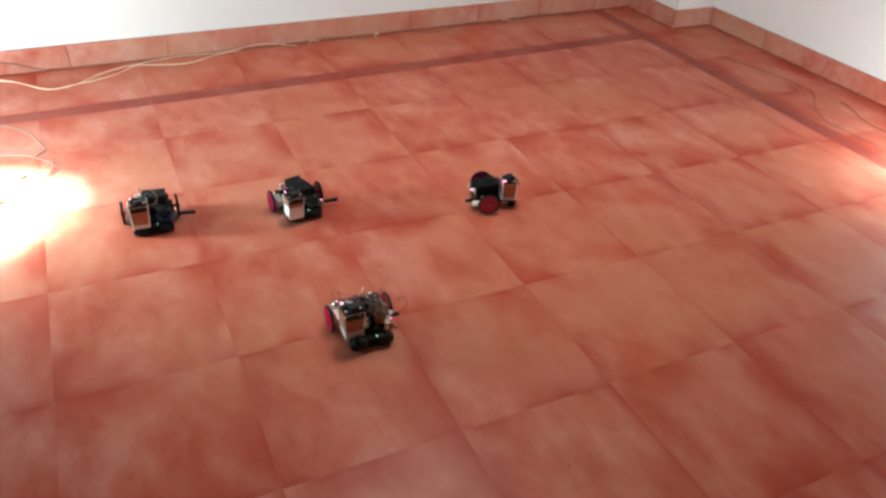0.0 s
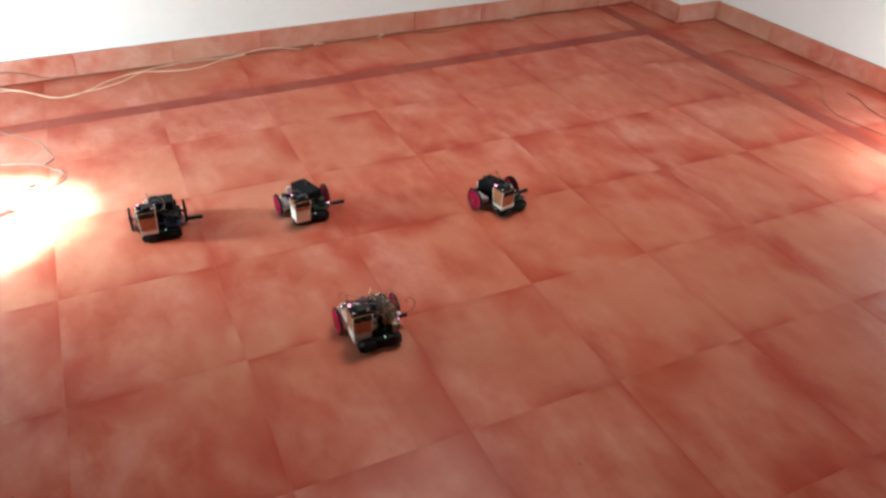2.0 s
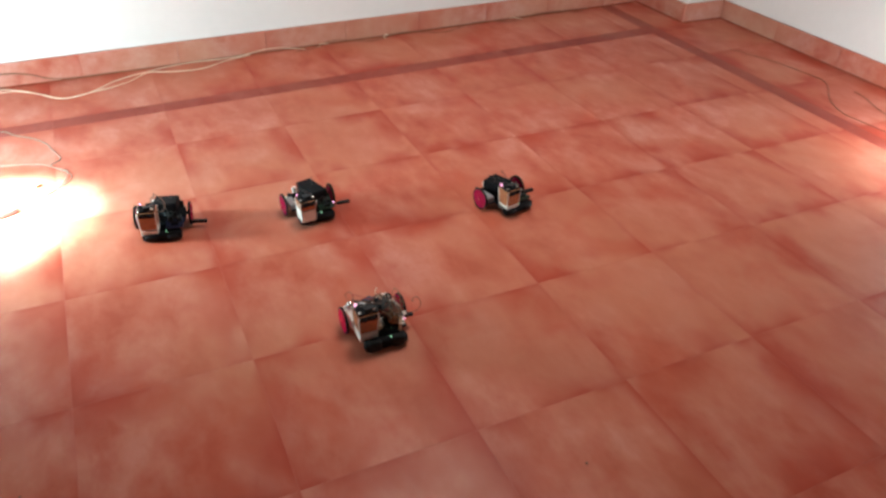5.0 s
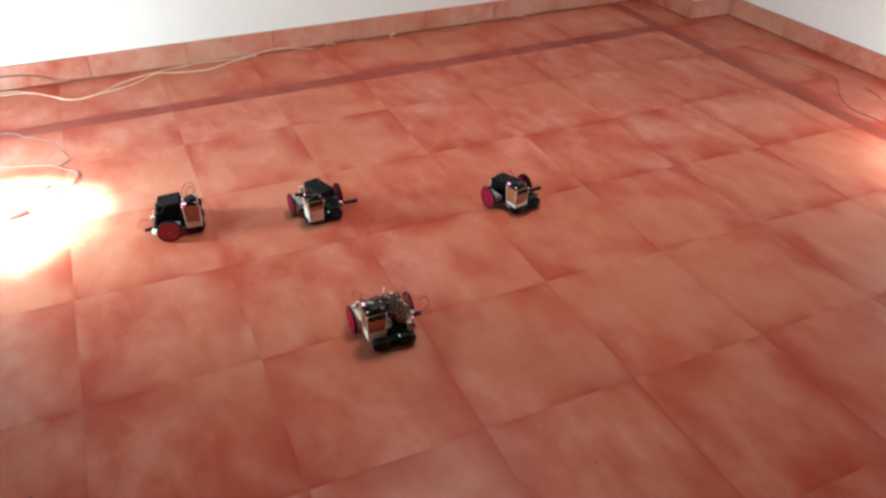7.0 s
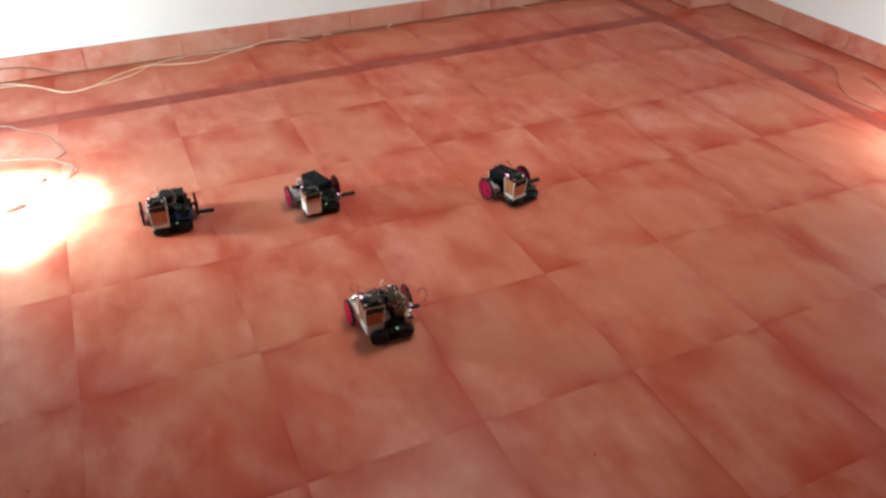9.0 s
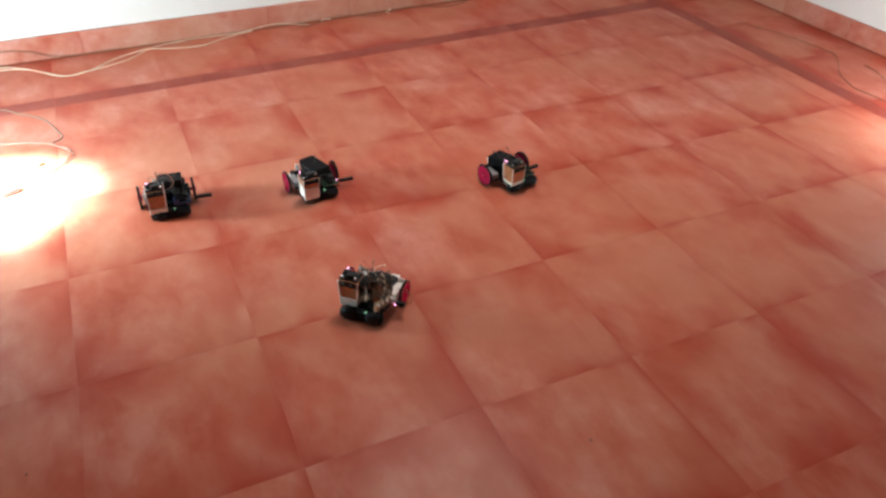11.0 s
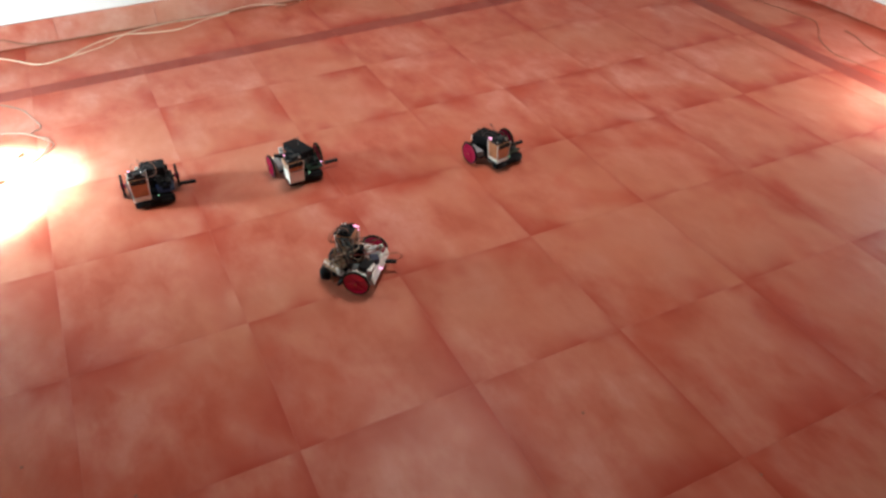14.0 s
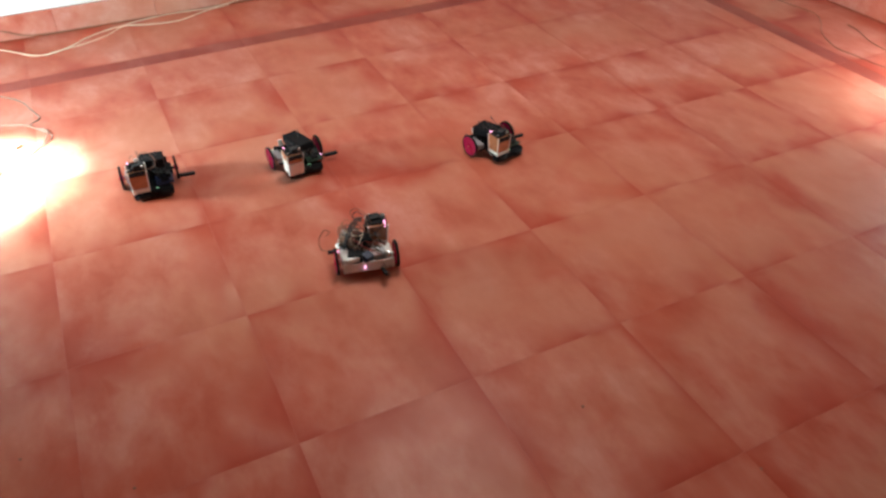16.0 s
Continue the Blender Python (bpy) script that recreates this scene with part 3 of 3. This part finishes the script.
R4 = make_robot(pose(-0.078, 0.396, 0, 0, 0, 180), False, "uncovered small robot with tangled wires and pinkish red wheels", 4, 0.024, tx=0.037, ty=0.057, z0=0.023)


# ---- lamps and cables on the floor ----
def table_lamp(m, material, label, light_shield, lift=0.0, globe=1.0):
    """A low lamp with a bare bulb: round foot, stem, socket, upright bulb. lift: how much longer the stem is; globe: how much larger the bulb."""
    lamp = new("table_lamp")
    lamp.matrix_world = m
    tagged(lamp, label, "lamp", group="low lamps")
    bm = bmesh.new()
    lathe(bm, [(0.0002, 0.0), (0.062, 0.0), (0.064, 0.004), (0.060, 0.012), (0.020, 0.018), (0.0002, 0.018)], 28, "Z")
    part("foot", bm, M_WHITE, lamp, "round white foot", True)
    bm = bmesh.new()
    cyl(bm, (0, 0, 0.016), (0, 0, 0.065 + lift), 0.008, 0.007, 16)
    part("stem", bm, M_WHITE, lamp, "thin white stem", True)
    bm = bmesh.new()
    lathe(bm, [(0.0002, 0.060), (0.013, 0.060), (0.019, 0.070), (0.020, 0.105), (0.016, 0.112), (0.0002, 0.112)], 20, "Z")
    bm.transform(pose(0, 0, lift))
    part("socket", bm, M_WHITE, lamp, "white lamp socket", True)
    bm = bmesh.new()
    lathe(bm, [(0.0002, 0.230), (0.026, 0.224), (0.047, 0.203), (0.054, 0.176), (0.046, 0.147), (0.027, 0.126), (0.014, 0.112), (0.0002, 0.112)], 24, "Z")
    bm.transform(pose(0, 0, lift + 0.112) @ Matrix.Diagonal((globe, globe, globe, 1)) @ pose(0, 0, -0.112))
    part("bulb", bm, material, lamp, "glaring lit bulb", True)
    # curved shield added out of view; blocks light towards -y, darkening the near floor
    bm = bmesh.new()
    shell = []
    for k in range(17):
        a = radians(light_shield[0] + (light_shield[1] - light_shield[0]) * k / 16)
        shell.append([bm.verts.new((r * math.cos(a), r * math.sin(a), z)) for r, z in ((0.068, 0.035), (0.090, 0.25), (0.0915, 0.25), (0.0695, 0.035))])
    for A, B in zip(shell, shell[1:]):
        for i in range(4):
            bm.faces.new((A[i], A[(i + 1) % 4], B[(i + 1) % 4], B[i]))
    bm.faces.new(shell[0])
    bm.faces.new(shell[-1][::-1])
    bm.transform(pose(0, 0, lift) @ Matrix.Diagonal((globe, globe, globe, 1)))
    part("light_shield", bm, M_GREY, lamp, "unseen curved grey shield added to darken the near floor", True)
    return lamp


# Unseen bulb added beside the beam for the left side's low spill.
lamp_left_spill = table_lamp(pose(-1.26, 1.16, 0), M_BULB_L, "unseen white bulb lamp added for the left side's spill", (195, 318), 0.12, 1.6)
lamp_right = table_lamp(pose(2.12, 0.28, 0), M_BULB_R, "low white lamp with a lit bulb near the wall", (190, 300))


def reflector_lamp():
    """A clamp-style lamp on a foot, its conical shade tipped over the tiles; the beam starts in the shade."""
    lamp = new("reflector_lamp")
    lamp.location = (BEAM_AT[0] - 0.16, BEAM_AT[1], 0)
    tagged(lamp, "grey metal reflector lamp bent over the tiles", "lamp", group="low lamps")
    bm = bmesh.new()
    lathe(bm, [(0.0002, 0.0), (0.085, 0.0), (0.087, 0.006), (0.080, 0.018), (0.018, 0.026), (0.0002, 0.026)], 28, "Z")
    part("foot", bm, M_GREY, lamp, "round grey foot", True)
    bm = bmesh.new()
    tube(bm, [(0, 0, 0.02), (-0.03, 0, 0.25), (-0.02, 0, 0.50), (0.04, 0, 0.63), (0.10, 0, 0.64)], 0.007, 10, 8)
    part("stem", bm, M_STEEL, lamp, "bent steel stem", True)
    aim = (Vector(BEAM_TO) - Vector(BEAM_AT)).normalized()
    m = Matrix.Translation(Vector(BEAM_AT) - lamp.location) @ aim.to_track_quat("Z", "Y").to_matrix().to_4x4()
    bm = bmesh.new()
    lathe(bm, [(0.026, -0.075), (0.030, -0.060), (0.072, 0.035), (0.075, 0.035), (0.033, -0.062), (0.028, -0.078)], 32, "Z")
    bm.transform(m)
    shade = part("shade", bm, M_GREY, lamp, "conical grey metal shade", True)
    bm = bmesh.new()
    cyl(bm, (0, 0, -0.11), (0, 0, -0.06), 0.022, 0.028, 20)
    bm.transform(m)
    part("socket", bm, M_BLACKM, shade, "black lamp socket", True)
    return lamp


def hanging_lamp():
    """A shallow opal bowl on a cord, unseen and added overhead; the origin is at the ceiling."""
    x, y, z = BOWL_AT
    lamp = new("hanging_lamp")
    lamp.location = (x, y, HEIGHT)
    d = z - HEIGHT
    tagged(lamp, "unseen round hanging lamp added overhead, with a lit opal glass bowl", "lamp")
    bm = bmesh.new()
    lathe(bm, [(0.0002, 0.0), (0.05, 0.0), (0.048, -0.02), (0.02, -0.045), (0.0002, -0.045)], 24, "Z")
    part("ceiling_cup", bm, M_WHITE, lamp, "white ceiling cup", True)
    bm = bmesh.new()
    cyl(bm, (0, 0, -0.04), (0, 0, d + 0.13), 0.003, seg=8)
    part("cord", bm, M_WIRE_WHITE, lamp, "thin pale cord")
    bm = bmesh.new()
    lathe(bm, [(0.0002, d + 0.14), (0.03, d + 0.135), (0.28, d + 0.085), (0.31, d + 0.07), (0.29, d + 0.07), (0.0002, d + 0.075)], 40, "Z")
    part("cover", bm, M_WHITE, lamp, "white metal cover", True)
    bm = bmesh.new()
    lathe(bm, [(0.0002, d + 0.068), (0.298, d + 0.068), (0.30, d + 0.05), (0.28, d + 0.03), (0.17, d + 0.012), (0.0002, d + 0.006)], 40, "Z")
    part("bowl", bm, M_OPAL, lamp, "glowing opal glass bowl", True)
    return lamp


reflector_lamp()
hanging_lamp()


def cable(name, points, r, material, label):
    bm = bmesh.new()
    tube(bm, [(x, y, z + r) for x, y, z in points], r, 8, 8)
    return tagged(part(name, bm, material, smooth=True), label, "cable", group="cables on the floor")


cable("cable", [(-1.5, 2.15, 0), (-0.98, 2.22, 0), (-0.86, 2.19, 0), (-0.78, 2.12, 0), (-0.70, 2.055, 0), (-0.61, 2.085, 0), (-0.52, 2.165, 0), (-0.40, 2.222, 0), (-0.30, 2.20, 0), (-0.18, 2.19, 0), (-0.06, 2.25, 0), (0.05, 2.285, 0)], 0.002, M_WIRE_WHITE, "white electric cable winding along the wall")
cable("cable", [(-1.5, 2.10, 0), (-0.98, 2.19, 0), (-0.83, 2.165, 0), (-0.72, 2.06, 0), (-0.62, 2.08, 0), (-0.53, 2.11, 0), (-0.46, 2.15, 0), (-0.36, 2.24, 0), (-0.2, 2.275, 0), (-0.02, 2.27, 0.004), (0.15, 2.295, 0.014), (0.3, 2.275, 0)], 0.0017, M_WIRE_WHITE, "thin pale cable running along the skirting")
cable("cable", [(0.25, 2.26, 0), (0.33, 2.275, 0), (0.45, 2.312, 0.012), (0.62, 2.285, 0), (0.8, 2.325, 0.008), (1.0, 2.29, 0), (1.2, 2.34, 0.012), (1.4, 2.33, 0), (1.6, 2.375, 0.01), (1.85, 2.36, 0)], 0.0015, M_WIRE_BROWN, "thin brown cable rippling along the skirting")
cable("cable", [(-1.4, 2.20, 0.06), (-0.95, 2.236, 0.055), (-0.82, 2.245, 0.04), (-0.72, 2.25, 0.006), (-0.5, 2.262, 0), (-0.1, 2.285, 0), (0.5, 2.318, 0), (1.0, 2.345, 0), (1.9, 2.395, 0)], 0.0025, M_WIRE_BROWN, "thin dark cable lying against the skirting")
cable("cable", [(-1.5, 1.62, 0), (-0.99, 1.83, 0), (-0.86, 1.775, 0), (-0.785, 1.70, 0), (-0.755, 1.62, 0), (-0.735, 1.55, 0), (-0.765, 1.515, 0), (-0.735, 1.47, 0), (-0.705, 1.415, 0), (-0.735, 1.36, 0)], 0.002, M_WIRE_TAN, "white lamp cord bending on the floor")
cable("cable", [(-1.5, 1.50, 0), (-1.05, 1.585, 0), (-0.90, 1.563, 0), (-0.80, 1.535, 0), (-0.75, 1.49, 0), (-0.715, 1.435, 0.004), (-0.76, 1.34, 0), (-0.87, 1.27, 0), (-0.99, 1.20, 0.004)], 0.002, M_WIRE_TAN, "white lamp cord running to the bulb")
cable("cable", [(2.20, 1.63, 0), (2.28, 1.42, 0), (2.31, 1.24, 0), (2.312, 1.16, 0), (2.25, 1.08, 0), (2.165, 1.00, 0), (2.105, 0.88, 0), (2.11, 0.81, 0), (2.12, 0.70, 0), (2.16, 0.5, 0), (2.13, 0.35, 0.004)], 0.0014, M_WIRE_BROWN, "thin brown cable snaking over the border tiles")
cable("cable", [(2.345, 1.03, 0), (2.33, 0.96, 0), (2.285, 0.87, 0), (2.27, 0.75, 0), (2.33, 0.5, 0)], 0.0014, M_WIRE_BROWN, "short brown cable near the wall")

# ---- small things on the floor ----
plug = new("plug")
plug.matrix_world = pose(-0.885, 1.243, 0, 0, 0, 24)
tagged(plug, "small mauve plastic plug lying on the tiles", "plug")
bm = bmesh.new()
box(bm, (0, 0, 0.009), (0.052, 0.020, 0.018), (0, 0, 0), 0.004)
part("body", bm, M_MAUVE, plug, smooth=True)
for side in (-1, 1):
    bm = bmesh.new()
    cyl(bm, (0.024, side * 0.005, 0.009), (0.044, side * 0.005, 0.009), 0.002, seg=10)
    part("pin", bm, M_STEEL, plug, "steel plug pin", True)
bm = bmesh.new()
box(bm, (-0.803, 1.385, 0.005), (0.022, 0.010, 0.010), (0, 0, 40), 0.002)
tagged(part("cable_clip", bm, M_TAN), "small tan cable clip under the lamp's glare", "clip", group="litter")
for x, y, r in ((0.168, -0.165, 0.0032), (0.385, -0.431, 0.003), (-0.667, 0.032, 0.003), (-0.847, 0.186, 0.003)):
    bm = bmesh.new()
    bmesh.ops.create_icosphere(bm, subdivisions=1, radius=r)
    for v in bm.verts:
        v.co = Vector((v.co.x * random.uniform(0.7, 1.3), v.co.y * random.uniform(0.7, 1.3), max(0.0, v.co.z * 0.5 + r * 0.3)))
    tagged(part("crumb", bm, M_WIRE_BROWN, at=(x, y, 0)), "tiny dark crumb on a terracotta tile", "crumb", group="litter")
# Pale curls added where the cable catches light; they stand for its glints.
for x, y, a in ((0.39, 2.296, 20), (1.43, 2.35, -30), (0.70, 2.315, 70)):
    bm = bmesh.new()
    tube(bm, [(-0.03, 0, 0.002), (-0.012, 0.012, 0.006), (0.008, -0.010, 0.010), (0.022, 0.004, 0.004), (0.034, 0.010, 0.002)], 0.0018, 6, 6)
    curl = tagged(part("glint_curl", bm, M_WIRE_WHITE, smooth=True), "pale curl added beside the skirting for a cable glint", "cable tie", group="litter")
    curl.matrix_world = pose(x, y, 0, 0, 0, a)

# ---- skirting ----
SKIRT_H, SKIRT_T = 0.092, 0.012


def skirting(name, a, b, inward, label):
    """A run of skirting tiles from a to b, each a piece of its own."""
    a, b = Vector((*a, 0)), Vector((*b, 0))
    d = (b - a)
    length = d.length
    d.normalize()
    n = Vector((*inward, 0))
    n = (n - d * n.dot(d)).normalized()
    bm = bmesh.new()
    box(bm, (length / 2, 0.003, SKIRT_H / 2 - 0.002), (length, 0.006, SKIRT_H - 0.004))
    m = Matrix.Translation(a) @ Matrix(((d.x, n.x, 0, 0), (d.y, n.y, 0, 0), (0, 0, 1, 0), (0, 0, 0, 1)))
    run = part(name, bm, M_GROUT)
    run.matrix_world = m
    tagged(run, label, "skirting", kind="structure")
    bm = bmesh.new()
    box(bm, (length / 2, 0.018, 0.0008), (length, 0.020, 0.0016))
    part("joint", bm, M_JOINT_SHADE, run, "brown joint between skirting and floor, contact shade in its colour")
    s = 0.0
    while s < length - 0.01:
        e = min(length, s + TILE)
        bm = bmesh.new()
        box(bm, (0, 0, 0), (e - s - 0.0012, SKIRT_T, SKIRT_H), bev=0.0015)
        part("skirting_tile", bm, M_SKIRT, run, at=((s + e) / 2, SKIRT_T / 2 + 0.002, SKIRT_H / 2))
        s = e


def wall_y(x):
    return Y1 + LEAN * x


skirting("baseboard_north", (X0 + 0.0, wall_y(X0)), (PX, wall_y(PX)), (0, -1), "terracotta skirting tiles along the far wall")
skirting("baseboard_pillar_side", (PX, PY), (PX, wall_y(PX) - 0.015), (-1, 0), "terracotta skirting tiles on the pillar's side")
skirting("baseboard_pillar_front", (PX - 0.013, PY), (X1, PY), (0, -1), "terracotta skirting tiles on the pillar's front")
skirting("baseboard_east", (X1, PY - 0.016), (X1, Y0), (-1, 0), "terracotta skirting tiles along the side wall")

# ---- floor tiles ----
rows_y = [round(-0.003 + DEEP * k, 3) for k in range(-5, 5)] + [1.835]
cols_x = [round(0.006 + TILE * k, 3) for k in range(-6, 6)] + [1.985]
for ya, yb in zip(rows_y, rows_y[1:]):
    for xa, xb in zip(cols_x, cols_x[1:]):
        slab(quad(xa, xb, ya, yb), 0.0, 0.003, M_TILE, "floor_tile", floor)
for xa, xb in zip(cols_x, cols_x[1:]):
    slab(quad(xa, xb, 1.835, 1.913), 0.0, 0.003, M_STRIPE, "border_strip", floor)
    slab(quad(xa, xb, 1.913, Y1), 0.0, 0.003, M_TILE, "floor_tile", floor)
for ya, yb in zip(rows_y, rows_y[1:]):
    slab(quad(1.985, 2.06, ya, yb), 0.0, 0.003, M_STRIPE, "border_strip", floor)
    slab(quad(2.06, X1, ya, yb), 0.0, 0.003, M_TILE, "floor_tile", floor)
slab(quad(1.985, 2.06, 1.835, 1.913), 0.0, 0.003, M_STRIPE, "border_strip", floor)
slab(quad(1.985, 2.06, 1.913, Y1), 0.0, 0.003, M_STRIPE, "border_strip", floor)
slab(quad(2.06, PX, 1.835, Y1), 0.0, 0.003, M_TILE, "floor_tile", floor)
slab(quad(PX, X1, 1.835, PY - 0.10), 0.0, 0.003, M_TILE, "floor_tile", floor)


SOUTH, WEST = rows_y[0], cols_x[0]
for k in range(1, 8):
    for xa, xb in zip(cols_x, cols_x[1:]):
        slab(quad(xa, xb, max(Y0, SOUTH - DEEP * k), SOUTH - DEEP * (k - 1)), 0.0, 0.003, M_TILE, "floor_tile", floor)
for k in range(1, 6):
    for ya, yb in zip(rows_y, rows_y[1:]):
        slab(quad(WEST - TILE * k, WEST - TILE * (k - 1), ya, yb), 0.0, 0.003, M_TILE, "floor_tile", floor)

# the floor's far corners, never close to the viewer
bm = bmesh.new()
for k in range(6):
    for j in range(8):
        box(bm, (WEST - TILE * (k + 0.5), SOUTH - DEEP * (j + 0.5), -0.0015), (TILE - GAP, DEEP - GAP, 0.003))
    box(bm, (WEST - TILE * (k + 0.5), 1.835 + DEEP / 2, -0.0015), (TILE - GAP, DEEP - GAP, 0.003))
for j in range(8):
    box(bm, (2.25, SOUTH - DEEP * (j + 0.5), -0.0015), (TILE - GAP, DEEP - GAP, 0.003))
tagged(part("far_tile", bm, M_TILE_FAR, floor), kind="stuff")


# ---- movement ----
def turning(robot_set, spots, turns):
    """Turns a robot: rows of seconds and place, rows of seconds and heading; its wheels roll against each other."""
    robot, left, right = robot_set
    ts, xs, ys = zip(*spots)
    walk(robot, [(t, pose(float(np.interp(t, ts, xs)), float(np.interp(t, ts, ys)), 0, 0, 0, h)) for t, h in turns])
    k = TRACK / 2 / RADIUS
    for wheel, side in ((left, -1), (right, 1)):
        rows, t0, h0 = [], None, None
        for t, h in turns:
            if t0 is not None and abs(h - h0) * k > 70:
                n = int(abs(h - h0) * k / 70) + 1
                for i in range(1, n):
                    rows.append((t0 + (t - t0) * i / n, h0 + (h - h0) * i / n))
            rows.append((t, h))
            t0, h0 = t, h
        base = turns[0][1]
        walk(wheel, [(t, pose(side * TRACK / 2, 0, RADIUS, -side * k * (h - base) * -1)) for t, h in rows])


def motions():
    turning(R1, [(0, -0.474, 1.028), (4.85, -0.474, 1.028), (6.3, -0.486, 1.018), (7.2, -0.484, 1.016), (7.75, -0.474, 1.026)], [(0, 178), (4.85, 178), (5.0, 168), (5.4, 114), (5.8, 58), (6.1, 16), (6.3, -12), (6.5, -38), (6.7, -63), (7.0, -97), (7.2, -125), (7.4, -152), (7.6, -176), (7.75, -182), (16, -182)])
    turning(R2, [(0, -0.074, 0.962)], [(0, 184), (16, 184)])
    turning(R3, [(0, 0.480, 0.799), (0.6, 0.477, 0.796), (1.4, 0.483, 0.791)], [(0, 252), (0.2, 244), (0.4, 233), (0.6, 221), (0.8, 210), (1.0, 201), (1.2, 194), (1.4, 191), (16, 191)])
    turning(R4, [(0, -0.078, 0.396), (9.4, -0.078, 0.396), (10.3, -0.076, 0.404), (11.0, -0.073, 0.410), (12.5, -0.067, 0.418), (14.0, -0.065, 0.424), (16.0, -0.063, 0.422)], [(0, 180), (9.1, 180), (9.5, 173), (10.3, 150), (10.6, 144), (11.0, 137), (11.6, 122), (12.0, 108), (12.5, 93), (13.2, 73), (14.0, 50), (14.4, 38), (14.9, 23), (15.4, 7), (16.0, -12)])


motions()
